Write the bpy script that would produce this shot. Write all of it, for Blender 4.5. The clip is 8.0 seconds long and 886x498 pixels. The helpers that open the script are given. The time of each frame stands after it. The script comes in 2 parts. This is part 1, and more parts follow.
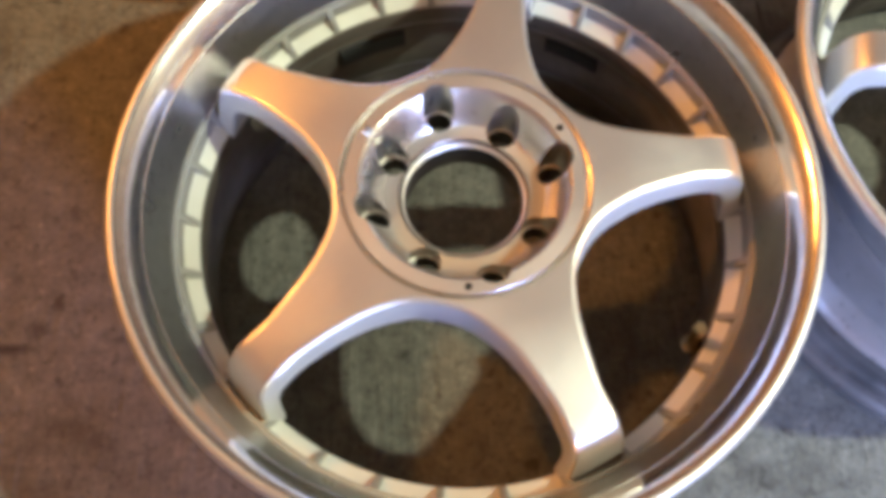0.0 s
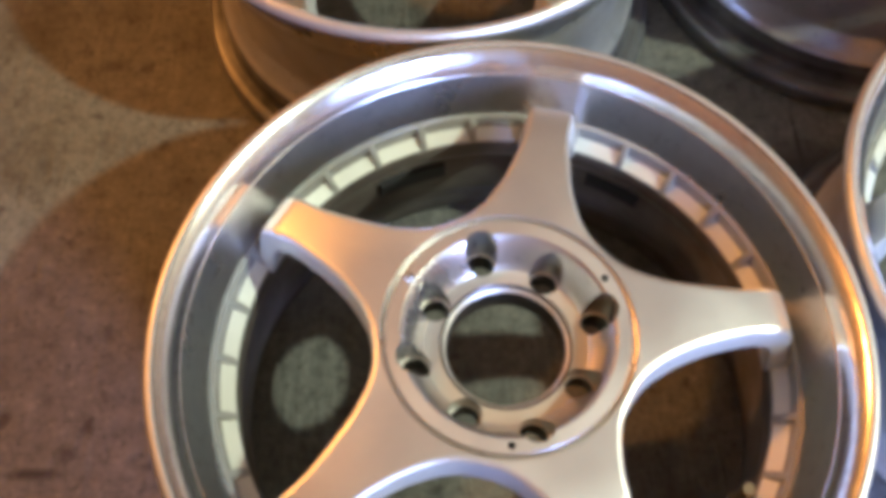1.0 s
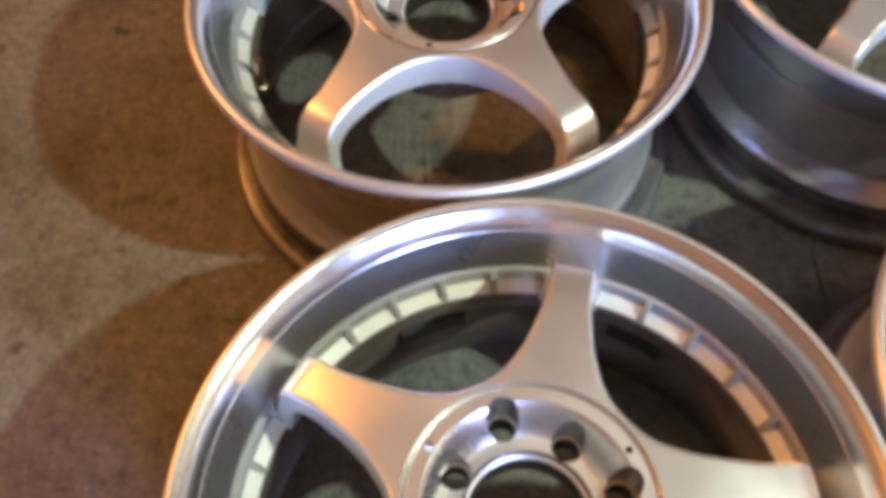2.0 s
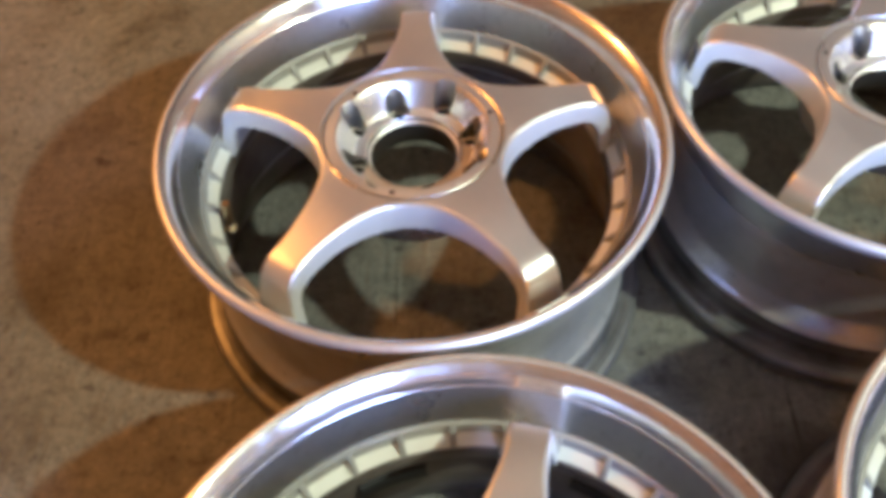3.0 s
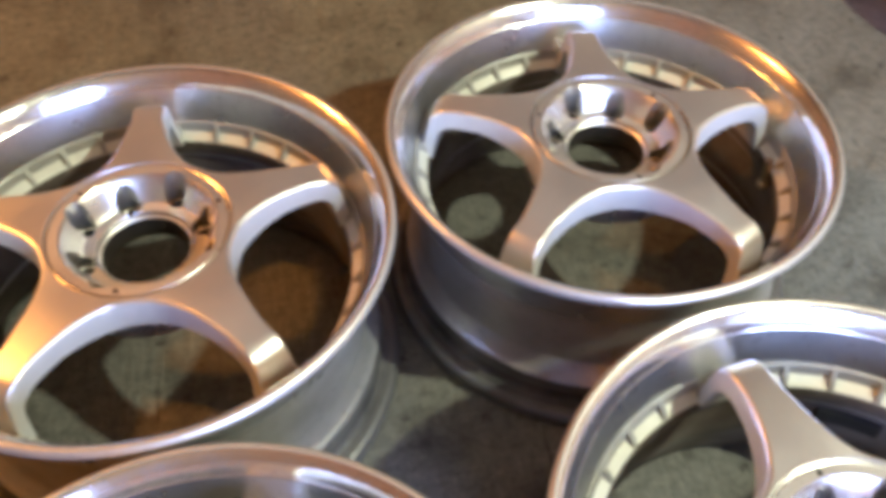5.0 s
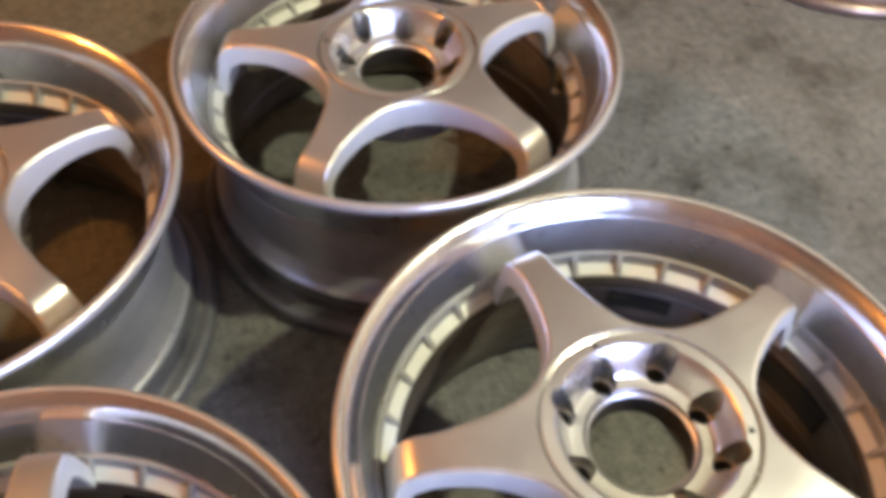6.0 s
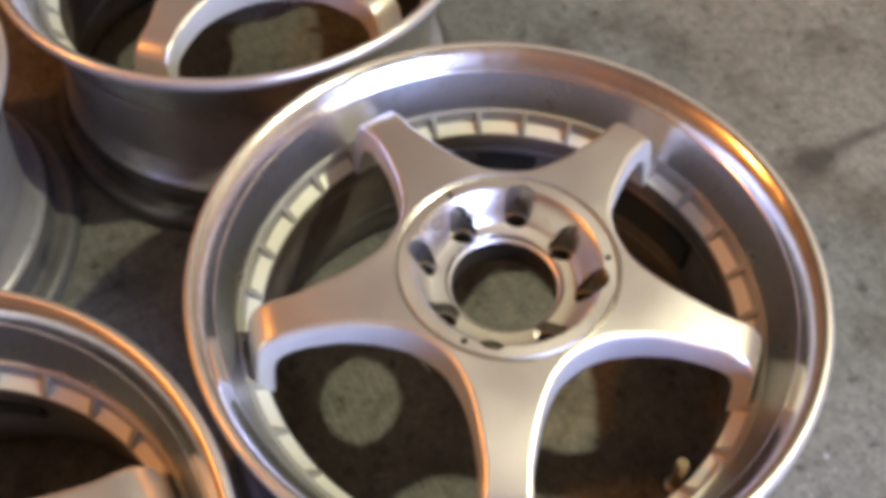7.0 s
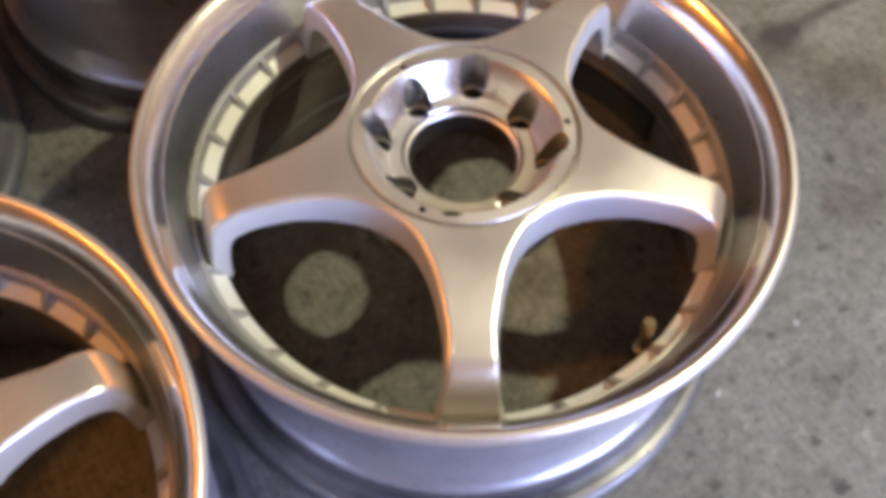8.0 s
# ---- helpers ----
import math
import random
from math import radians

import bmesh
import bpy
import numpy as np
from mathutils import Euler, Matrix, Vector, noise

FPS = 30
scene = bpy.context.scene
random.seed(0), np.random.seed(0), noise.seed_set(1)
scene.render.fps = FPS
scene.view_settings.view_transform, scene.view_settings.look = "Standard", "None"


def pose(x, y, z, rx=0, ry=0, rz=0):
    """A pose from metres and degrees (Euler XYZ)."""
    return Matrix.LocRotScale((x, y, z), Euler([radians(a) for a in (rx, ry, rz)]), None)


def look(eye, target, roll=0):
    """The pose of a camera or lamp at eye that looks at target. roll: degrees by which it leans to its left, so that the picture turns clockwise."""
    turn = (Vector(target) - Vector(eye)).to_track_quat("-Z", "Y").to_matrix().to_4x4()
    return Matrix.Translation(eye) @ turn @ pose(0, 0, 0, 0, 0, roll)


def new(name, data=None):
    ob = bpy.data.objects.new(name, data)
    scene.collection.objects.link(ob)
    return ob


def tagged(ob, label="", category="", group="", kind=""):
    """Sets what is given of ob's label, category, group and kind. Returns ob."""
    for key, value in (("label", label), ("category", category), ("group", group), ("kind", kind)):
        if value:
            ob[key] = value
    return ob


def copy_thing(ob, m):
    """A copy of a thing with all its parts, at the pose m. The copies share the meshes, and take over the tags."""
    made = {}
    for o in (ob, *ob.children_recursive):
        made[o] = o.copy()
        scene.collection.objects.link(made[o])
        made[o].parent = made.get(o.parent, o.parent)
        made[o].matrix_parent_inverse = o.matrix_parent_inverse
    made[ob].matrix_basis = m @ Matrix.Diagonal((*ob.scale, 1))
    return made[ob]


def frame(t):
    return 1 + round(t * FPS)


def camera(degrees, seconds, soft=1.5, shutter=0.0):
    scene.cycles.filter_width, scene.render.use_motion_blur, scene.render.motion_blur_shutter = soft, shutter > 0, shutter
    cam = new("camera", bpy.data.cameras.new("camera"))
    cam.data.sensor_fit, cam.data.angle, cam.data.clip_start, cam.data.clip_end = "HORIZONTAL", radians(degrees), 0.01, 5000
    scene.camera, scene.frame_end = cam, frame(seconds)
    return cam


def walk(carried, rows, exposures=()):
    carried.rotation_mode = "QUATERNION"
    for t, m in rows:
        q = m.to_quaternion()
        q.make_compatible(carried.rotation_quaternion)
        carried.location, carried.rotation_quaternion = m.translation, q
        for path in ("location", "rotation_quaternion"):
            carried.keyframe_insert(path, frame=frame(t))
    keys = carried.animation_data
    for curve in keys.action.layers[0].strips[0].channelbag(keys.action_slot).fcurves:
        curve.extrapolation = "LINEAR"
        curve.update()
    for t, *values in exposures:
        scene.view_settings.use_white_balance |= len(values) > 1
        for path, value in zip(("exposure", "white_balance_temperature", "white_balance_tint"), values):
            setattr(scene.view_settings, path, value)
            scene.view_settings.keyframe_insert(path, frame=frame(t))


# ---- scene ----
cam = camera(52.55, 8.0, soft=5.4, shutter=0.35)
ROWS = [
    (0.0, -0.0131, -0.0129, 0.6679, 22.11, -0.10, -2.48),
    (0.5, -0.0195, 0.0102, 0.6731, 24.17, 0.15, -1.90),
    (1.0, -0.0272, 0.0352, 0.6811, 26.38, 0.35, -0.95),
    (1.5, -0.0317, 0.0595, 0.6906, 29.10, 0.55, -0.37),
    (1.7, -0.0319, 0.0680, 0.6948, 30.09, 0.68, -0.22),
    (2.8, -0.0053, 0.1158, 0.7233, 35.90, 1.45, 0.48),
    (3.0, 0.0055, 0.1228, 0.7270, 36.95, 1.42, 0.27),
    (3.5, 0.0250, 0.1337, 0.7350, 39.07, 0.95, -0.75),
    (4.0, 0.0524, 0.1383, 0.7462, 41.08, 0.34, -2.85),
    (4.2, 0.0662, 0.1378, 0.7476, 41.43, 0.20, -3.90),
    (5.3, 0.1362, 0.0956, 0.7357, 40.96, -1.43, -12.32),
    (5.5, 0.1525, 0.0854, 0.7324, 40.43, -1.58, -13.95),
    (6.0, 0.1962, 0.0556, 0.7232, 39.38, -1.61, -18.61),
    (6.5, 0.2215, 0.0249, 0.7037, 37.64, -1.31, -22.82),
    (7.0, 0.2340, 0.0001, 0.6792, 35.65, -1.47, -26.04),
    (7.5, 0.2367, -0.0159, 0.6598, 33.61, -1.24, -28.24),
    (8.0, 0.2344, -0.0308, 0.6420, 31.82, -0.94, -29.20),
]
walk(cam, [(t, pose(x, y, z, rx, ry, rz)) for t, x, y, z, rx, ry, rz in ROWS],
     exposures=[(0.0, -0.03, 6050, 8), (1.0, -0.02, 5600, 7), (1.5, 0.0, 5550, 7), (3.5, 0.04, 5650, 7), (4.2, 0.04, 5800, 8), (5.5, -0.24, 6200, 10),
                (7.0, -0.54, 6600, 15), (8.0, -0.53, 6700, 15)])

# ---- light ----
world = bpy.data.worlds.new("dusk")
scene.world = world
world.use_nodes = True
world.node_tree.nodes["Background"].inputs["Color"].default_value = (0.30, 0.36, 0.62, 1)
world.node_tree.nodes["Background"].inputs["Strength"].default_value = 0.10


def lamp(name, kind, energy, colour, m, size):
    data = bpy.data.lights.new(name, kind)
    data.energy, data.color = energy, colour
    if kind == "AREA":
        data.shape, data.size, data.size_y = "RECTANGLE", size[0], size[1]
    else:
        data.shadow_soft_size = size
    ob = new(name, data)
    ob.matrix_world = m
    return ob


lamp("work_lamp_light", "POINT", 142.0, (0.96, 1.0, 0.70), pose(1.35, -0.10, 1.60), 0.03)
lamp("amber_lamp_light", "POINT", 156.0, (1.0, 0.38, 0.065), pose(-1.72, 1.52, 2.06), 0.06)
lamp("window_daylight", "AREA", 150.0, (0.42, 0.54, 1.0), look((0.95, -1.80, 0.80), (0.4, 0.4, 0.15)), (1.08, 1.15))


# ---- materials ----
def material(name):
    m = bpy.data.materials.new(name)
    m.use_nodes = True
    t = m.node_tree
    return m, t, t.nodes["Principled BSDF"]


def node(t, kind, **values):
    n = t.nodes.new(kind)
    for k, v in values.items():
        n.inputs[k.replace("_", " ")].default_value = v
    return n


def noise_of(t, scale, detail=4.0, rough=0.55, stretch=None, coords="Object"):
    c = t.nodes.new("ShaderNodeTexCoord")
    n = node(t, "ShaderNodeTexNoise", Scale=scale, Detail=detail, Roughness=rough)
    if stretch:
        mp = t.nodes.new("ShaderNodeMapping")
        mp.inputs["Scale"].default_value = stretch
        t.links.new(c.outputs[coords], mp.inputs["Vector"])
        t.links.new(mp.outputs[0], n.inputs["Vector"])
    else:
        t.links.new(c.outputs[coords], n.inputs["Vector"])
    return n.outputs["Fac"]


def ramp(t, fac, stops):
    r = t.nodes.new("ShaderNodeValToRGB")
    while len(r.color_ramp.elements) < len(stops):
        r.color_ramp.elements.new(0.5)
    for e, (at, c) in zip(r.color_ramp.elements, stops):
        e.position, e.color = at, (*c, 1) if len(c) == 3 else c
    t.links.new(fac, r.inputs["Fac"])
    return r.outputs["Color"]


def mix(t, kind, fac, a, b):
    m = t.nodes.new("ShaderNodeMix")
    m.data_type, m.blend_type = "RGBA", kind
    for i, v in ((0, fac), (6, a), (7, b)):
        if isinstance(v, bpy.types.NodeSocket):
            t.links.new(v, m.inputs[i])
        else:
            m.inputs[i].default_value = v if i == 0 else (*v, 1)
    return m.outputs[2]


def span(t, fac, lo, hi, a=0.35, b=0.65):
    n = node(t, "ShaderNodeMapRange", From_Min=a, From_Max=b, To_Min=lo, To_Max=hi)
    t.links.new(fac, n.inputs[0])
    return n.outputs[0]


def bump(t, bsdf, height, strength, distance):
    b = node(t, "ShaderNodeBump", Strength=strength, Distance=distance)
    t.links.new(height, b.inputs["Height"])
    t.links.new(b.outputs[0], bsdf.inputs["Normal"])
    return b


def metal(name, base, dark, rough, grain, grain_strength, metallic=1.0, stretch=None, spots=0.0):
    m, t, b = material(name)
    big = noise_of(t, 14.0, 5.0)
    fine = noise_of(t, grain, 3.0, 0.6, stretch)
    c = mix(t, "MIX", span(t, big, 0, 1), dark, base)
    if spots:
        pits = noise_of(t, 160.0, 2.0, 0.5)
        c = mix(t, "MIX", span(t, pits, 0.0, spots, 0.62, 0.72), c, (0.10, 0.085, 0.075))
    t.links.new(c, b.inputs["Base Color"])
    b.inputs["Metallic"].default_value = metallic
    t.links.new(span(t, big, rough * 1.25, rough * 0.8), b.inputs["Roughness"])
    bump(t, b, fine, grain_strength, 0.0006)
    return m


MACHINED = metal("machined_aluminium", (0.84, 0.80, 0.76), (0.74, 0.71, 0.67), 0.42, 420.0, 0.12, 0.86, (0.05, 1.0, 1.0))
TURNED = metal("turned_aluminium", (0.80, 0.77, 0.74), (0.64, 0.62, 0.595), 0.30, 420.0, 0.08, 0.95, None, 0.2)


def polished(name, low, high, sharp, dull):
    """Old polished aluminium: slightly wavy, hazed in patches, pitted."""
    m, t, b = material(name)
    haze = noise_of(t, 26.0, 5.0, 0.65)
    pits = noise_of(t, 170.0, 2.0, 0.5)
    c = mix(t, "MIX", span(t, haze, 0, 1), low, high)
    c = mix(t, "MIX", span(t, pits, 0.0, 0.2, 0.60, 0.70), c, (0.12, 0.10, 0.085))
    t.links.new(c, b.inputs["Base Color"])
    b.inputs["Metallic"].default_value = 0.96
    t.links.new(span(t, haze, dull, sharp, 0.36, 0.64), b.inputs["Roughness"])
    wave = node(t, "ShaderNodeBump", Strength=0.55, Distance=0.0016)
    t.links.new(noise_of(t, 20.0, 2.0, 0.4), wave.inputs["Height"])
    fine = bump(t, b, noise_of(t, 120.0, 3.0, 0.6), 0.14, 0.0005)
    t.links.new(wave.outputs[0], fine.inputs["Normal"])
    return m


POLISHED = polished("polished_lip_aluminium", (0.82, 0.815, 0.81), (0.95, 0.94, 0.93), 0.13, 0.25)
DISH = polished("hazy_polished_aluminium", (0.60, 0.605, 0.62), (0.72, 0.725, 0.74), 0.27, 0.34)
EDGE = metal("worn_lip_edge", (0.84, 0.79, 0.73), (0.70, 0.65, 0.59), 0.36, 150.0, 0.15, 0.72, None, 0.15)
SILVER = metal("silver_paint", (0.66, 0.66, 0.68), (0.56, 0.56, 0.58), 0.42, 300.0, 0.08, 0.35)
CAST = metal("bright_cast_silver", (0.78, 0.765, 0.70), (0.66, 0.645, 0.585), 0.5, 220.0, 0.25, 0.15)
# greyer cast silver for the pockets' walls, top strip and ribs
CAST_GREY = metal("grey_cast_silver", (0.48, 0.47, 0.44), (0.35, 0.34, 0.32), 0.48, 180.0, 0.25, 0.35)
BARREL = metal("barrel_silver", (0.52, 0.51, 0.52), (0.38, 0.37, 0.37), 0.36, 200.0, 0.10, 0.6, None, 0.35)
# brake dust on the barrel; on the ring's inner drop it paints in shade
INNER = metal("brake_dusted_shaded_silver", (0.21, 0.18, 0.16), (0.085, 0.066, 0.054), 0.5, 140.0, 0.2, 0.35, None, 0.5)
BRASS = metal("valve_brass", (0.62, 0.50, 0.34), (0.45, 0.34, 0.22), 0.3, 300.0, 0.1)
BLACK = metal("black_weight_tape", (0.018, 0.018, 0.02), (0.010, 0.010, 0.012), 0.5, 200.0, 0.2, 0.0)
# silver of the fifth wheel, with the amber light mixed into its colour
AMBER_SILVER = metal("amber_lit_silver", (0.40, 0.29, 0.22), (0.24, 0.16, 0.12), 0.34, 120.0, 0.3, 0.75, None, 0.5)
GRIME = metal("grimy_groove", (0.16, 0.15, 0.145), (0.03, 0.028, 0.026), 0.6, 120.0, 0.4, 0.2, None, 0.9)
# dirty lower flange, its colour darkened further to stand in for shadow
FLANGE = metal("dirty_shaded_flange", (0.22, 0.21, 0.205), (0.13, 0.125, 0.12), 0.46, 150.0, 0.25, 0.55, None, 0.7)
TAPE = metal("grey_tape", (0.20, 0.19, 0.185), (0.14, 0.13, 0.125), 0.45, 160.0, 0.2, 0.1)
# hub holes: the shade inside them is put into these two dark colours
BORE = metal("shaded_bolt_bore", (0.11, 0.10, 0.095), (0.06, 0.055, 0.05), 0.42, 220.0, 0.2, 0.5)
HOLE = metal("shaded_bore", (0.05, 0.042, 0.036), (0.03, 0.026, 0.022), 0.5, 200.0, 0.2, 0.3)


def concrete():
    m, t, b = material("stained_concrete")
    big = noise_of(t, 2.3, 6.0, 0.6)
    mid = noise_of(t, 9.0, 6.0, 0.62)
    fine = noise_of(t, 75.0, 6.0, 0.75)
    brush = noise_of(t, 70.0, 3.0, 0.6, (2.4, 0.22, 1.0))
    c = ramp(t, big, [(0.3, (0.135, 0.128, 0.112)), (0.5, (0.19, 0.182, 0.16)), (0.7, (0.235, 0.226, 0.20))])
    c = mix(t, "MULTIPLY", 0.8, c, ramp(t, mid, [(0.33, (0.42, 0.38, 0.34)), (0.47, (0.9, 0.89, 0.87)), (0.62, (1, 1, 1))]))
    c = mix(t, "MULTIPLY", 0.75, c, ramp(t, fine, [(0.30, (0.40, 0.38, 0.35)), (0.46, (0.9, 0.9, 0.89)), (0.66, (1.4, 1.38, 1.33))]))
    c = mix(t, "MULTIPLY", 0.10, c, ramp(t, brush, [(0.35, (0.5, 0.48, 0.45)), (0.5, (1, 1, 1)), (0.7, (1.1, 1.1, 1.1))]))
    grit = noise_of(t, 210.0, 3.0, 0.65)
    c = mix(t, "MULTIPLY", 0.85, c, ramp(t, grit, [(0.30, (0.35, 0.33, 0.31)), (0.42, (0.92, 0.92, 0.92)), (0.60, (1, 1, 1)), (0.72, (1.7, 1.68, 1.62))]))
    speck = noise_of(t, 42.0, 2.0, 0.5)
    c = mix(t, "MULTIPLY", 0.8, c, ramp(t, speck, [(0.27, (0.3, 0.27, 0.25)), (0.36, (0.95, 0.95, 0.95)), (0.66, (1, 1, 1)), (0.76, (1.35, 1.33, 1.28))]))
    oil = noise_of(t, 6.0, 3.0, 0.5)
    c = mix(t, "MIX", span(t, oil, 0.0, 0.5, 0.63, 0.76), c, (0.055, 0.048, 0.042))
    # spills and dirt at their places on the floor: x, y, reach across, reach along, strength
    place = t.nodes.new("ShaderNodeTexCoord")
    for x, y, rx, ry, k in STAINS:
        mp = t.nodes.new("ShaderNodeMapping")
        mp.inputs["Location"].default_value = (-x / rx, -y / ry, 0)
        mp.inputs["Scale"].default_value = (1 / rx, 1 / ry, 0)
        t.links.new(place.outputs["Object"], mp.inputs["Vector"])
        ln = t.nodes.new("ShaderNodeVectorMath")
        ln.operation = "LENGTH"
        t.links.new(mp.outputs[0], ln.inputs[0])
        add = node(t, "ShaderNodeMath")
        add.operation = "MULTIPLY_ADD"
        t.links.new(fine if rx < 0.03 else mid, add.inputs[0])
        add.inputs[1].default_value = 2.2
        t.links.new(ln.outputs["Value"], add.inputs[2])
        c = mix(t, "MIX", span(t, add.outputs[0], k, 0.0, 1.35, 2.0), c, (0.045, 0.040, 0.035))
    t.links.new(c, b.inputs["Base Color"])
    t.links.new(span(t, mid, 0.6, 0.85), b.inputs["Roughness"])
    hgt = t.nodes.new("ShaderNodeMath")
    hgt.operation = "ADD"
    t.links.new(fine, hgt.inputs[0])
    t.links.new(brush, hgt.inputs[1])
    bump(t, b, hgt.outputs[0], 0.75, 0.0032)
    return m


STAINS = [(0.170, 0.546, 0.007, 0.006, 0.9), (0.186, 0.520, 0.022, 0.014, 0.75), (0.20, 0.505, 0.05, 0.03, 0.4), (-0.332, 0.573, 0.020, 0.012, 0.6),
          (-0.300, 0.568, 0.014, 0.010, 0.6), (-0.360, 0.590, 0.012, 0.010, 0.5), (-0.446, 0.585, 0.006, 0.005, 0.8), (-0.335, 0.189, 0.040, 0.007, 0.9),
          (-0.315, 0.205, 0.016, 0.011, 0.7), (-0.384, 1.128, 0.020, 0.012, 0.85), (0.93, 0.376, 0.10, 0.020, 0.95), (0.86, 0.370, 0.045, 0.020, 0.9), (1.03, 0.392, 0.08, 0.024, 0.9),
          (-0.25, 0.44, 0.03, 0.02, 0.4), (0.592, -0.004, 0.011, 0.008, 0.9), (0.30, 0.44, 0.06, 0.05, 0.7), (0.13, 0.42, 0.03, 0.03, 0.4), (0.294, 0.475, 0.0028, 0.055, 0.95),
          (-0.06, 0.60, 0.0025, 0.04, 0.8), (0.02, 0.58, 0.02, 0.0025, 0.8), (0.60, 0.03, 0.006, 0.006, 0.8), (0.66, 0.12, 0.004, 0.005, 0.8)]
CONCRETE = concrete()


def plaster(name, a, bcol):
    m, t, b = material(name)
    c = mix(t, "MIX", span(t, noise_of(t, 1.6, 6.0), 0, 1), a, bcol)
    t.links.new(c, b.inputs["Base Color"])
    b.inputs["Roughness"].default_value = 0.85
    bump(t, b, noise_of(t, 40.0, 4.0), 0.3, 0.004)
    return m


WALL = plaster("painted_block_wall", (0.27, 0.195, 0.13), (0.34, 0.255, 0.175))
CEIL = plaster("board_ceiling", (0.15, 0.108, 0.075), (0.20, 0.148, 0.105))


# ---- mesh helpers ----
def finish(bm, sharp=35.0):
    bmesh.ops.recalc_face_normals(bm, faces=bm.faces)
    lim = radians(sharp)
    for f in bm.faces:
        f.smooth = True
    for e in bm.edges:
        e.smooth = len(e.link_faces) == 2 and e.calc_face_angle(0.0) < lim


def part(name, bm, mats, parent=None, label="", sharp=35.0, normals=True):
    if normals:
        finish(bm, sharp)
    me = bpy.data.meshes.new(name)
    bm.to_mesh(me)
    bm.free()
    for mt in mats if isinstance(mats, (list, tuple)) else [mats]:
        me.materials.append(mt)
    ob = new(name, me)
    if parent:
        ob.parent = parent
    return tagged(ob, label)


def lathe(profile, steps=144, closed=True):
    """A solid of revolution about z from (r, z) corners; closed joins the last to the first."""
    bm = bmesh.new()
    rings = []
    for i in range(steps):
        a = 2 * math.pi * i / steps
        rings.append([bm.verts.new((r * math.cos(a), r * math.sin(a), z)) for r, z in profile])
    n = len(profile)
    for i in range(steps):
        p, q = rings[i], rings[(i + 1) % steps]
        for j in range(n if closed else n - 1):
            k = (j + 1) % n
            bm.faces.new((p[j], q[j], q[k], p[k]))
    return bm


def rounded(points, cuts=3, amount=0.3):
    """Corner-cut a closed outline of (r, z) so that its edges are eased."""
    out = []
    n = len(points)
    for i in range(n):
        a, b, c = Vector(points[i - 1]), Vector(points[i]), Vector(points[(i + 1) % n])
        s, e = b.lerp(a, amount), b.lerp(c, amount)
        for k in range(cuts + 1):
            u = k / cuts
            out.append(tuple((1 - u) ** 2 * s + 2 * u * (1 - u) * b + u * u * e))
    return out


def curve_through(points, steps):
    """Points of a smooth open curve through the (r, z) corners."""
    p = [Vector(points[0])] + [Vector(q) for q in points] + [Vector(points[-1])]
    out = []
    for i in range(1, len(p) - 2):
        for k in range(steps):
            u = k / steps
            a, b, c, d = p[i - 1], p[i], p[i + 1], p[i + 2]
            out.append(tuple(0.5 * (2 * b + (c - a) * u + (2 * a - 5 * b + 4 * c - d) * u * u + (3 * b - a - 3 * c + d) * u ** 3)))
    return out + [tuple(p[-1])]


def box(bm, sx, sy, sz, m, bevel=0.0):
    made = bmesh.ops.create_cube(bm, size=1.0)["verts"]
    bmesh.ops.scale(bm, vec=(sx, sy, sz), verts=made)
    if bevel:
        es = list({e for v in made for e in v.link_edges})
        got = bmesh.ops.bevel(bm, geom=es, offset=bevel, segments=2, affect="EDGES")
        made = list({v for f in got["faces"] for v in f.verts} | {v for v in made if v.is_valid})
    bmesh.ops.transform(bm, matrix=m, verts=made)


def carved(bm, cutters):
    """The bmesh with the cutters' bmeshes taken out of it."""
    bmesh.ops.recalc_face_normals(bm, faces=bm.faces)
    me = bpy.data.meshes.new("carve")
    bm.to_mesh(me)
    bm.free()
    ob = new("carve", me)
    tools = []
    for c in cutters:
        bmesh.ops.recalc_face_normals(c, faces=c.faces)
        cm = bpy.data.meshes.new("tool")
        c.to_mesh(cm)
        c.free()
        co = new("tool", cm)
        tools.append(co)
        mod = ob.modifiers.new("cut", "BOOLEAN")
        mod.operation, mod.object, mod.solver = "DIFFERENCE", co, "EXACT"
    dg = bpy.context.evaluated_depsgraph_get()
    out = bmesh.new()
    out.from_mesh(ob.evaluated_get(dg).to_mesh())
    for o in (ob, *tools):
        bpy.data.objects.remove(o)
    return out


def rod(r0, r1, z0, z1, x=0.0, y=0.0, steps=32):
    bm = bmesh.new()
    bmesh.ops.create_cone(bm, cap_ends=True, segments=steps, radius1=r0, radius2=r1, depth=z1 - z0)
    bmesh.ops.translate(bm, vec=(x, y, (z0 + z1) / 2), verts=bm.verts)
    return bm


# ---- the setting ----
def slab(name, sx, sy, sz, x, y, z, mt, label, category):
    bm = bmesh.new()
    box(bm, sx, sy, sz, pose(x, y, z))
    return tagged(part(name, bm, mt), label, category, kind="structure")


slab("floor", 5.2, 6.4, 0.12, 0.0, 1.2, -0.06, CONCRETE, "rough stained grey concrete garage floor", "floor")
slab("wall_north", 5.2, 0.15, 2.5, 0.0, 4.325, 1.25, WALL, "plain painted block wall of the garage", "wall")
slab("wall_west", 0.15, 5.0, 2.5, -2.525, 1.75, 1.25, WALL, "plain painted block wall of the garage", "wall")
slab("wall_east", 0.15, 6.1, 2.5, 2.525, 1.2, 1.25, WALL, "plain painted block wall of the garage", "wall")
# the next two walls are added out of view to block the window's light westward
slab("wall_south_west", 2.825, 0.15, 2.5, -1.0375, -0.825, 1.25, WALL, "unseen painted block wall, set forward to shade the west floor", "wall")
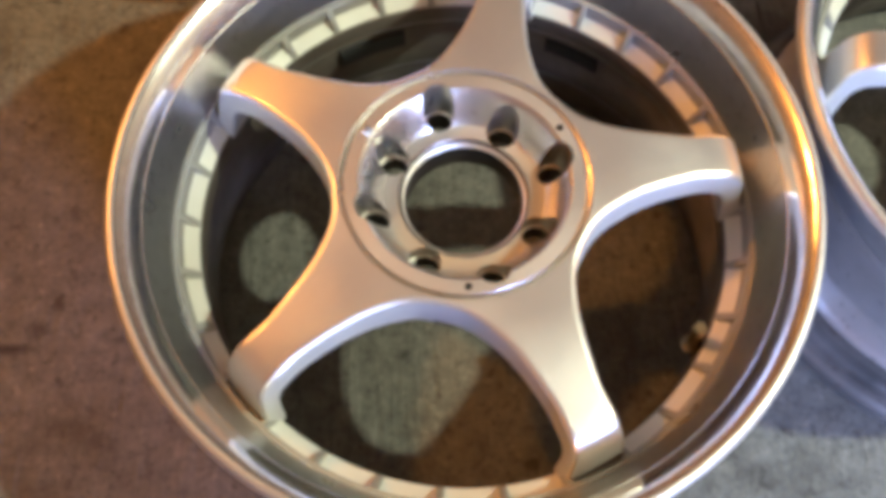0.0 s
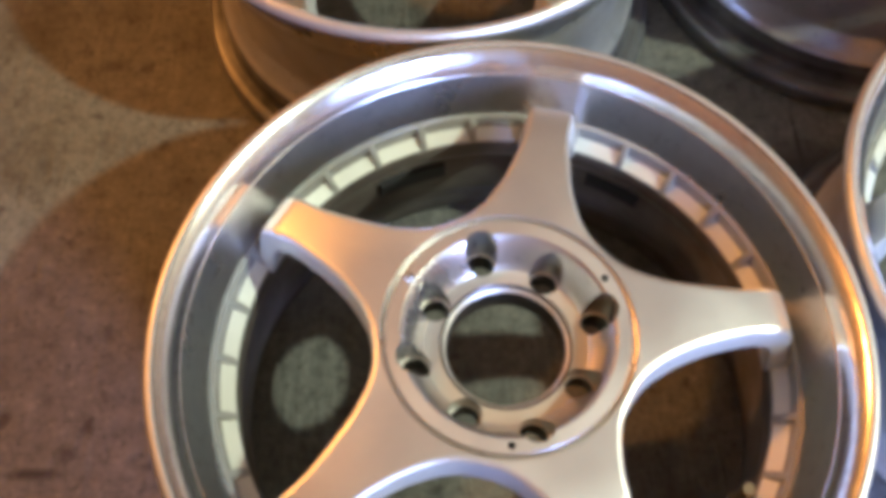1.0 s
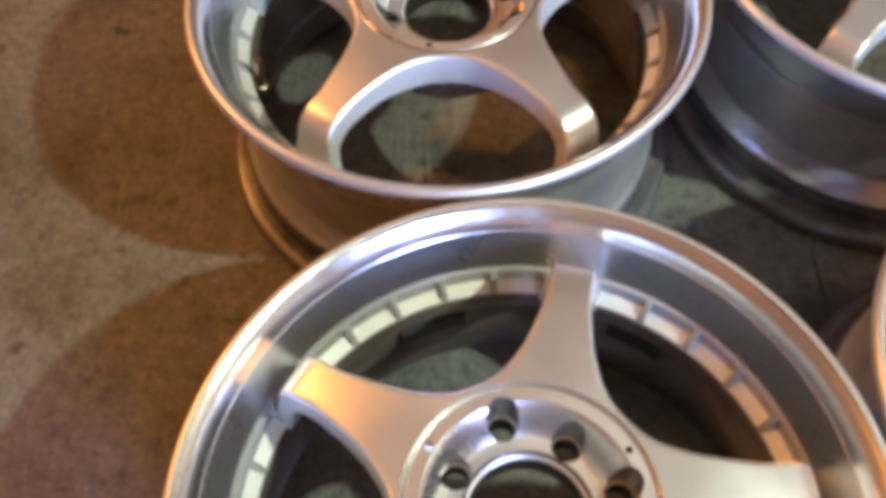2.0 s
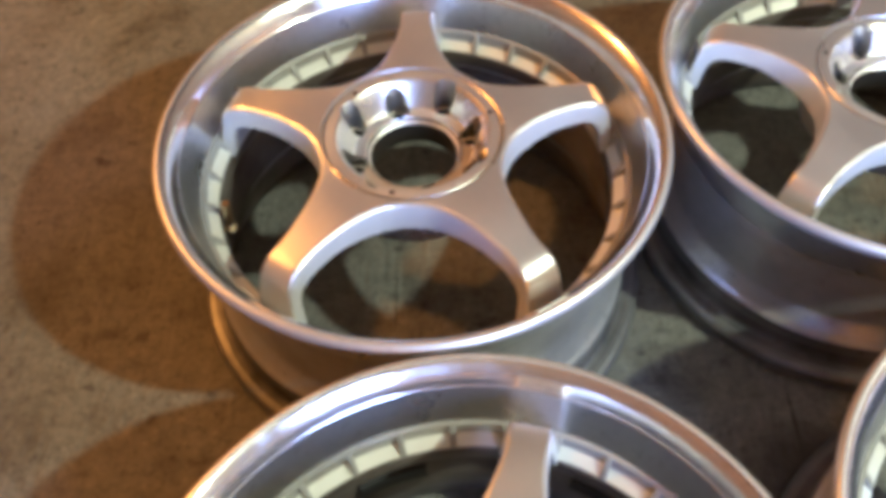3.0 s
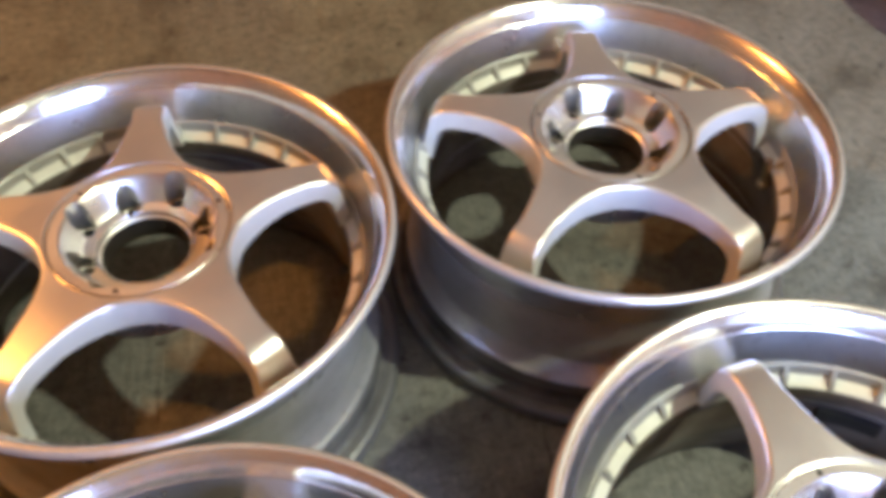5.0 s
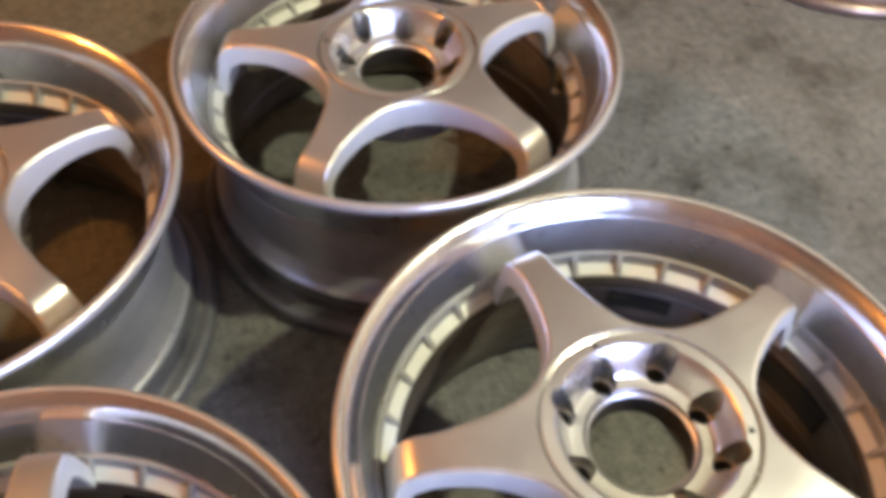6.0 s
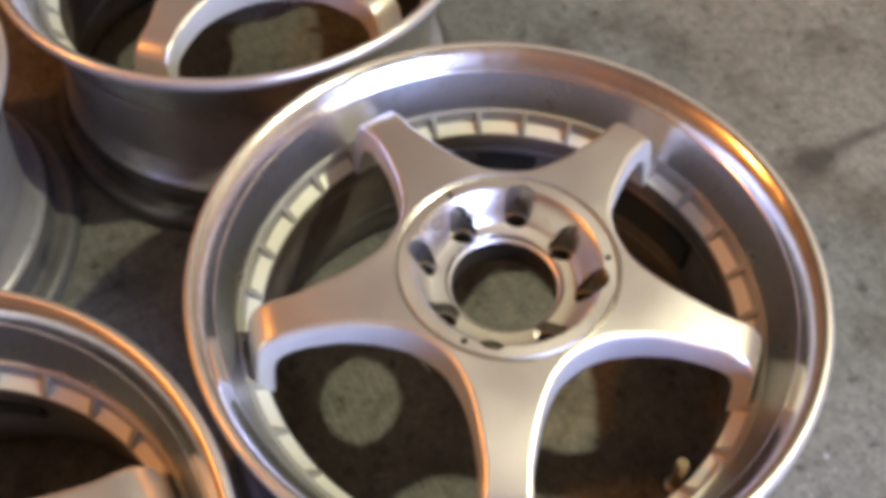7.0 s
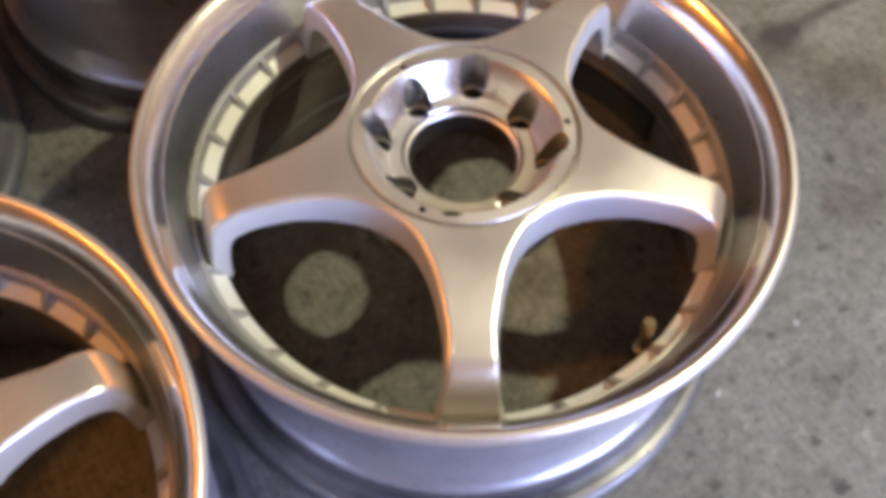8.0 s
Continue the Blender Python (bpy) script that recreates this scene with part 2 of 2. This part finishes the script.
slab("wall_shade_return", 0.15, 0.95, 2.5, 0.30, -1.375, 1.25, WALL, "unseen return wall added to keep window light off the west floor", "wall")
slab("wall_south_east", 1.1, 0.15, 2.5, 2.05, -1.925, 1.25, WALL, "plain painted block wall beside the window", "wall")
slab("wall_south_lintel", 1.275, 0.15, 1.1, 0.8625, -1.925, 1.95, WALL, "plain painted block lintel over the window", "wall")
slab("wall_south_sill", 1.275, 0.15, 0.15, 0.8625, -1.925, 0.075, WALL, "plain painted block wall under the window", "wall")
slab("ceiling", 5.2, 6.4, 0.1, 0.0, 1.2, 2.55, CEIL, "plain dull board ceiling of the garage", "ceiling")

# ---- the wheels ----
# A spoke is drawn in a flat plane, by the distance run along its face from the axle, and then folded down at the rim.
FOLD, BEND = 0.1550, 0.0210
TURN0, TURN1 = radians(10.5), radians(79.5)
ARC = BEND * (TURN1 - TURN0)
TIP = FOLD + ARC + 0.0380


def flat_z(r):
    return 0.1942 - 0.007 * max(0.0, (r - 0.09) / 0.07) ** 2


def face_at(d):
    """Radius and height of the spokes' face after d metres: nearly flat, then a bend, then a steep leg down to the rim."""
    if d <= FOLD:
        return d, flat_z(d)
    a = TURN0 + min(d - FOLD, ARC) / BEND
    r = FOLD + BEND * (math.sin(a) - math.sin(TURN0))
    z = flat_z(FOLD) - BEND * (math.cos(TURN0) - math.cos(a))
    more = max(0.0, d - FOLD - ARC)
    return r + more * math.cos(TURN1), z - more * math.sin(TURN1)


BACK_FOLD, BACK_BEND = 0.1440, 0.0190


def back_at(d):
    """The same for the spokes' back, which bends earlier and with a wider curve."""
    thick = 0.0285 - 0.0075 * min(1.0, max(0.0, (d - 0.085) / 0.035))
    z = 0.1942 - 0.007 * max(0.0, (min(d, BACK_FOLD) - 0.09) / 0.07) ** 2 - thick
    if d <= BACK_FOLD:
        return d, z
    run = BACK_BEND * radians(82)
    u = (d - BACK_FOLD) / (TIP - BACK_FOLD) * (run + 0.0230)
    a = min(u, run) / BACK_BEND
    more = max(0.0, u - run)
    return BACK_FOLD + BACK_BEND * math.sin(a) + more * 0.13, z - BACK_BEND * (1 - math.cos(a)) - more


def folded(x, y, depth, share=None):
    """A point of the flat plane, sunk by depth metres (or a share of the thickness), in its place on the wheel."""
    d, a = math.hypot(x, y), math.atan2(y, x)
    (r0, z0), (r1, z1) = face_at(d), back_at(d)
    k = depth / math.hypot(r1 - r0, z1 - z0) if share is None else share
    r = r0 + (r1 - r0) * k
    a *= d / r0 if d > FOLD else 1.0
    return r * math.cos(a), r * math.sin(a), z0 + (z1 - z0) * k


def leg_angle(d):
    """The window's half angle beside the leg, which widens towards the rim."""
    half = 0.0148 + 0.0062 * max(0.0, (d - FOLD - 0.008) / (TIP - FOLD - 0.008)) ** 1.5
    return 36.0 - math.degrees(half / d)


# the window's half angle in degrees against the run
WINDOW = [(0.0792, 0.0), (0.0797, 4.5), (0.0818, 10.0), (0.0865, 15.2), (0.0930, 19.3), (0.1010, 22.8), (0.1110, 25.6),
          (0.1240, 28.0), (0.1380, 29.8), (0.1470, 30.35)] + [(FOLD + (TIP - FOLD) * q / 6, leg_angle(FOLD + (TIP - FOLD) * q / 6)) for q in range(7)]


def spoke_outline(n=64):
    pts = curve_through([(36.0 - a, r) for r, a in WINDOW], 6)
    flat = [(r * math.cos(radians(a)), r * math.sin(radians(a))) for a, r in pts]
    run = [0.0]
    for p, q in zip(flat, flat[1:]):
        run.append(run[-1] + math.dist(p, q))
    out = []
    for k in range(n + 1):
        d = run[-1] * k / n
        i = min(max(j for j in range(len(run)) if run[j] <= d + 1e-9), len(run) - 2)
        u = (d - run[i]) / (run[i + 1] - run[i])
        out.append((flat[i][0] * (1 - u) + flat[i + 1][0] * u, flat[i][1] * (1 - u) + flat[i + 1][1] * u))
    a0 = math.atan2(out[-1][1], out[-1][0])
    return out + [(TIP * math.cos(a0 * (1 - k / 8)), TIP * math.sin(a0 * (1 - k / 8))) for k in range(1, 9)]


def spoke_mesh():
    """One spoke with its fifth of the hub's rim, from one window's middle to the next, pointing along x."""
    half = spoke_outline()
    edge = half + [(x, -y) for x, y in reversed(half[:-1])]
    n = len(edge)
    bm = bmesh.new()
    inset = [k / 30 for k in range(30)]
    rin = 0.0752
    cols = []
    for k, (x, y) in enumerate(edge):
        u = 1 - 2 * k / (n - 1)
        a = radians(36) * (0.45 * u + 0.55 * u ** 3) if abs(u) < 1 else radians(36) * u
        ix, iy = rin * math.cos(a), rin * math.sin(a)
        length = math.dist((x, y), (ix, iy))
        # outward normal of the edge
        p, q = edge[max(k - 1, 0)], edge[min(k + 1, n - 1)]
        tx, ty = q[0] - p[0], q[1] - p[1]
        tl = math.hypot(tx, ty)
        nx, ny = (-ty / tl, tx / tl)
        if k in (0, n - 1):
            nx, ny = math.cos(a), math.sin(a)
        row = []
        ease = min(0.0036, length * 0.8)
        sx, sy = x - nx * ease, y - ny * ease
        for s in inset + [1.0]:
            px, py = ix + (sx - ix) * s, iy + (sy - iy) * s
            row.append(folded(px, py, 0.0))
        for c in (25, 50, 72, 90):
            h = radians(c)
            row.append(folded(sx + nx * ease * math.sin(h), sy + ny * ease * math.sin(h), 0.0028 * (1 - math.cos(h))))
        spread = 0.0018 if math.hypot(x, y) < TIP - 0.0005 else 0.0
        for v in (0.35, 0.7, 0.93):
            row.append(folded(x + nx * spread * v, y + ny * spread * v, 0.0, v))
        for q in (0.985, 0.93, 0.86, 0.78, 0.70, 0.62, 0.5, 0.3):
            row.append(folded(ix + (x - ix) * q, iy + (y - iy) * q, 0.0, 1.0))
        row.append((ix, iy, 0.163))
        cols.append([bm.verts.new(p) for p in row])
    wall0 = len(inset) + 4
    for c, d in zip(cols, cols[1:]):
        for j in range(len(c) - 1):
            f = bm.faces.new((c[j], d[j], d[j + 1], c[j + 1]))
            f.material_index = 1 if j >= wall0 else 0
        f = bm.faces.new((c[-1], d[-1], d[0], c[0]))
        f.material_index = 1
    return bm


def hub_mesh():
    prof = [(0.0752, 0.1938), (0.0743, 0.1912), (0.0730, 0.1906), (0.0722, 0.1926), (0.0714, 0.1933), (0.0634, 0.1933), (0.0624, 0.1926),
            (0.0602, 0.1894), (0.0560, 0.1815), (0.0530, 0.1755), (0.0508, 0.1716), (0.0495, 0.1702), (0.0478, 0.1698), (0.0406, 0.1698),
            (0.0398, 0.1684), (0.0386, 0.1672), (0.0372, 0.1664), (0.0363, 0.1650), (0.0362, 0.150), (0.0372, 0.143), (0.0752, 0.143)]
    cut, axes = [], []
    for k in range(8):
        a, r = radians(45 * k), 0.05 if k % 2 == 0 else 0.05715
        x, y = r * math.cos(a), r * math.sin(a)
        axes.append((x, y))
        cut.append(rod(0.0101, 0.0101, 0.1600 if k % 2 else 0.1570, 0.21, x, y))
        cut.append(rod(0.0080, 0.0092, 0.13, 0.162, x, y, 24))
    for k in range(3):
        a = radians(120 * k)
        cut.append(rod(0.0022, 0.0022, 0.178, 0.21, 0.067 * math.cos(a), 0.067 * math.sin(a), 16))
        axes.append((0.067 * math.cos(a), 0.067 * math.sin(a)))
    bm = carved(lathe(prof, 128), cut)
    # faces inside the holes and bore get the painted shade
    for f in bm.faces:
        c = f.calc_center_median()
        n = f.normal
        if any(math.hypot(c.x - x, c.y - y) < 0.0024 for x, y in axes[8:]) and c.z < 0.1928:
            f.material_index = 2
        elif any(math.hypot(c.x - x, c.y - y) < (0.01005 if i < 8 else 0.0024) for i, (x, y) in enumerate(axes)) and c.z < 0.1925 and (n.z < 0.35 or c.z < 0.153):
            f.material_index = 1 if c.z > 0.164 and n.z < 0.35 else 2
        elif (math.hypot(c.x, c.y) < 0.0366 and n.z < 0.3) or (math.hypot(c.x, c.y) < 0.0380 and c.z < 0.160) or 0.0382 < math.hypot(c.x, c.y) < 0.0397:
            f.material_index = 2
        elif math.hypot(c.x, c.y) < 0.0382:
            f.material_index = 3
        elif n.z > 0.93:
            f.material_index = 3
    return bm


def lip_profile():
    inside = curve_through([(0.1818, 0.1496), (0.1824, 0.1514), (0.1868, 0.1660), (0.1912, 0.1802), (0.1917, 0.1816), (0.1926, 0.1828), (0.1943, 0.1868), (0.1966, 0.1913), (0.1994, 0.1953),
                            (0.2024, 0.1981), (0.2052, 0.1992), (0.2078, 0.1980), (0.2093, 0.1942), (0.2082, 0.1898)], 5)
    return inside + [(0.2042, 0.1862), (0.2005, 0.1848), (0.1968, 0.1832), (0.1946, 0.1790), (0.1920, 0.1690), (0.1903, 0.1600), (0.1890, 0.1500), (0.1868, 0.1410)]


def barrel_profile():
    outside = curve_through([(0.1866, 0.1410), (0.1850, 0.1340), (0.1815, 0.1190), (0.1790, 0.0980), (0.1780, 0.0720), (0.1790, 0.0640),
                             (0.1850, 0.0520), (0.1888, 0.0478), (0.1903, 0.0450)], 4)
    foot = curve_through([(0.1903, 0.0450), (0.1912, 0.0300), (0.1925, 0.0225), (0.1975, 0.0205), (0.2040, 0.0195), (0.2076, 0.0160), (0.2086, 0.0110),
                          (0.2078, 0.0045), (0.2050, 0.0008), (0.2010, 0.0000)], 4)
    return outside[:-1] + foot + [(0.1950, 0.0030), (0.1880, 0.0100), (0.1845, 0.0300), (0.1800, 0.0500), (0.1735, 0.0620), (0.1728, 0.0800), (0.1733, 0.1120), (0.1760, 0.1180)]


def ring_profile():
    """The cast ring that carries the pockets, just inside and below the lip."""
    return [(0.1828, 0.1485), (0.1819, 0.1501), (0.1800, 0.1502), (0.1793, 0.1494), (0.1791, 0.1412), (0.1784, 0.1398), (0.1706, 0.1348), (0.1698, 0.1342), (0.1692, 0.1328),
            (0.1688, 0.1180), (0.1704, 0.1145), (0.1733, 0.1140), (0.1850, 0.1330)]


def rib_mesh():
    """A rib between two pockets, along x."""
    bm = bmesh.new()
    out = [(0.1802, 0.1499), (0.1791, 0.1496), (0.1730, 0.1412), (0.1698, 0.1356), (0.1701, 0.1300), (0.1802, 0.1290)]
    sides = []
    for y, e in ((-0.0023, -0.0006), (-0.0014, 0.0), (0.0014, 0.0), (0.0023, -0.0006)):
        sides.append([bm.verts.new((r, y, z + (e if z > 0.1310 else 0.0))) for r, z in out])
    for p, q in zip(sides, sides[1:]):
        for j in range(len(out)):
            k = (j + 1) % len(out)
            bm.faces.new((p[j], q[j], q[k], p[k]))
    bm.faces.new(sides[0])
    bm.faces.new(list(reversed(sides[-1])))
    return bm


def arc_bar(r, z0, z1, a0, a1, thick, steps=14):
    """A thin curved bar on the inside of a drum."""
    bm = bmesh.new()
    rows = []
    for i in range(steps + 1):
        a = radians(a0 + (a1 - a0) * i / steps)
        rows.append([bm.verts.new((q * math.cos(a), q * math.sin(a), z)) for q, z in ((r, z0), (r - thick, z0 + 0.001), (r - thick, z1 - 0.001), (r, z1))])
    for p, q in zip(rows, rows[1:]):
        for j in range(4):
            bm.faces.new((p[j], q[j], q[(j + 1) % 4], p[(j + 1) % 4]))
    bm.faces.new(rows[0])
    bm.faces.new(list(reversed(rows[-1])))
    return bm


def alloy_wheel():
    wheel = new("alloy_wheel")
    bm = lathe(lip_profile(), 192)
    for f in bm.faces:
        c = f.calc_center_median()
        f.material_index = 1 if c.z < 0.1818 else 2 if math.hypot(c.x, c.y) > 0.2035 else 0
    part("lip", bm, [POLISHED, DISH, EDGE], wheel, "deep polished aluminium outer lip", 40)
    bm = lathe(barrel_profile(), 160)
    for f in bm.faces:
        r = sum(math.hypot(v.co.x, v.co.y) for v in f.verts) / 4
        z = sum(v.co.z for v in f.verts) / 4
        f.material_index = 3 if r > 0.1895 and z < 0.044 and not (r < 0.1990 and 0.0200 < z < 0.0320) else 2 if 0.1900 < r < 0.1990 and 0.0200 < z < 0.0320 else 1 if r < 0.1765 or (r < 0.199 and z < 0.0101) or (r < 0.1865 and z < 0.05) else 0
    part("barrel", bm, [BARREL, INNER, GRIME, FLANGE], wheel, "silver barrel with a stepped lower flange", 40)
    bm = lathe(ring_profile(), 160)
    for f in bm.faces:
        c = f.calc_center_median()
        # the ring's inner drop is cast silver, coloured dark for its shade
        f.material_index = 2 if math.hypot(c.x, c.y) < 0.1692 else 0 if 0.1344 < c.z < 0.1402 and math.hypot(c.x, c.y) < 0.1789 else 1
    ring = part("pocket_ring", bm, [CAST, CAST_GREY, INNER], wheel, "cast silver ring of small rectangular pockets", 30)
    first = part("rib", rib_mesh(), CAST_GREY, ring)
    first.matrix_local = pose(0, 0, 0, 0, 0, 6)
    for k in range(1, 30):
        o = new("rib", first.data)
        o.parent = ring
        o.matrix_local = pose(0, 0, 0, 0, 0, 6 + 12 * k)
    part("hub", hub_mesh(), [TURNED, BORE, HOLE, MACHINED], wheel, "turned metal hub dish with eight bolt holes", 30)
    first = part("spoke", spoke_mesh(), [MACHINED, SILVER], wheel, "broad satin machined spoke with silver sides", 32)
    for k in range(1, 5):
        o = new("spoke", first.data)
        o.parent = wheel
        o.matrix_local = pose(0, 0, 0, 0, 0, 72 * k)
    part("balance_weight", arc_bar(0.1731, 0.091, 0.107, -47, -30, 0.004), BLACK, wheel, "black adhesive balance weights")
    part("balance_weight", arc_bar(0.1731, 0.094, 0.107, -97, -83, 0.0035), BLACK, wheel, "black adhesive balance weights")
    return wheel


def valve(wheel, angle):
    bm = lathe([(0.0, 0.0), (0.0062, 0.0), (0.0062, 0.004), (0.0045, 0.0055), (0.0038, 0.0075), (0.0036, 0.022), (0.0042, 0.0225), (0.0042, 0.031), (0.0036, 0.033), (0.0, 0.033)], 20, False)
    bmesh.ops.remove_doubles(bm, verts=bm.verts, dist=0.00005)
    ob = part("valve_stem", bm, BRASS, wheel, "small brass tyre valve stem")
    ob.matrix_local = pose(0, 0, 0, 0, 0, angle) @ pose(0.1640, 0, 0.1180, 0, -4, 0)
    return ob


LABELS = "silver five-spoke alloy wheel with polished lip lying on concrete"
PLACES = [(0.0110, 0.2234, 148.7, 1.002), (-0.0355, 0.6450, 17.9, 1.01), (0.3867, 0.7079, 155.5, 1.0), (0.4322, 0.2801, 97.9, 1.004)]
wheel_one = alloy_wheel()
tagged(wheel_one, LABELS, "car wheel", "set of alloy wheels on the floor")
wheels = [wheel_one]
for x, y, turn, size in PLACES[1:]:
    wheels.append(copy_thing(wheel_one, pose(x, y, 0, 0, 0, turn) @ Matrix.Scale(size, 4)))
wheel_one.matrix_basis = pose(PLACES[0][0], PLACES[0][1], 0, 0, 0, PLACES[0][2]) @ Matrix.Scale(PLACES[0][3], 4)
for w, a in zip(wheels, (-180.0, 176.0, -164.0, -172.3)):
    valve(w, a)


def tape_strip(wheel, a0, a1):
    """A strip of tape round the outside of the barrel, just under the lip."""
    bm = bmesh.new()
    rows = []
    for i in range(21):
        a = radians(a0 + (a1 - a0) * i / 20)
        rows.append([bm.verts.new((r * math.cos(a), r * math.sin(a), z)) for r, z in ((0.1897, 0.1540), (0.1904, 0.1540), (0.1924, 0.1670), (0.1917, 0.1670))])
    for p, q in zip(rows, rows[1:]):
        for j in range(4):
            bm.faces.new((p[j], q[j], q[(j + 1) % 4], p[(j + 1) % 4]))
    bm.faces.new(rows[0])
    bm.faces.new(list(reversed(rows[-1])))
    part("tape_strip", bm, TAPE, wheel, "strip of grey tape on the barrel")


part("balance_weight", arc_bar(0.1729, 0.080, 0.1085, -98, -56, 0.0045), BLACK, wheels[3], "long strip of black adhesive balance weights")
screw = lathe([(0.0, 0.0042), (0.0016, 0.0038), (0.0030, 0.0022), (0.0034, 0.0), (0.0, 0.0)], 16, False)
bmesh.ops.remove_doubles(screw, verts=screw.verts, dist=0.00005)
part("cap_screw", screw, POLISHED, wheels[0], "small bright screw stub").matrix_local = pose(0.067, 0.0005, 0.1930, 6, -8, 0)
tape_strip(wheels[3], 132, 164)
tape_strip(wheels[1], 185, 226)


def fifth_wheel():
    """A bare alloy wheel lying face up, amber light painted in as brown, of which the camera meets only the near
    flange.
    """
    rim = curve_through([(0.186, 0.176), (0.200, 0.180), (0.2070, 0.176), (0.2080, 0.168), (0.2010, 0.160), (0.190, 0.156), (0.187, 0.140), (0.172, 0.120), (0.170, 0.075), (0.186, 0.055),
                         (0.190, 0.036), (0.196, 0.030), (0.1975, 0.024), (0.1955, 0.0195), (0.203, 0.0175), (0.2080, 0.013), (0.2086, 0.007), (0.205, 0.001), (0.200, 0.0)], 4)
    thing = tagged(new("fifth_wheel"), "bare alloy wheel lying on the concrete floor, coloured brown for amber light", "car wheel")
    part("rim", lathe(rim + [(0.190, 0.006), (0.182, 0.050), (0.166, 0.072), (0.166, 0.122), (0.182, 0.142)], 128), AMBER_SILVER, thing, "", 40)
    part("disc", lathe([(0.167, 0.110), (0.150, 0.122), (0.110, 0.116), (0.080, 0.132), (0.036, 0.130), (0.036, 0.125), (0.080, 0.127), (0.110, 0.111), (0.150, 0.116), (0.167, 0.104)], 96), AMBER_SILVER, thing)
    thing.matrix_basis = pose(1.163, 1.01, 0)
    return thing


fifth_wheel()


CHIP = plaster("pale_paint", (0.42, 0.41, 0.39), (0.34, 0.33, 0.31))


def paint_chip(x, y, turn, size):
    """A curled flake of old paint lying on the concrete."""
    bm = bmesh.new()
    rows = []
    for i, (half, rise) in enumerate(((0.18, 0.10), (0.42, 0.02), (0.50, 0.0), (0.34, 0.06), (0.12, 0.20))):
        u = (i / 4 - 0.5) * 1.3
        rows.append([bm.verts.new((u * size, v * half * size, (rise + h) * size)) for v, h in ((-1, 0.0), (1, 0.04), (1, 0.16), (-1, 0.12))])
    for p, q in zip(rows, rows[1:]):
        for j in range(4):
            bm.faces.new((p[j], q[j], q[(j + 1) % 4], p[(j + 1) % 4]))
    bm.faces.new(rows[0])
    bm.faces.new(list(reversed(rows[-1])))
    ob = tagged(part("paint_chip", bm, CHIP), "tiny pale flake of paint on the concrete floor", "paint chip", "paint chips on the floor")
    ob.matrix_basis = pose(x, y, 0.0, 0, 0, turn)


paint_chip(0.560, 0.096, 30, 0.005)
paint_chip(0.654, 0.114, 100, 0.0045)
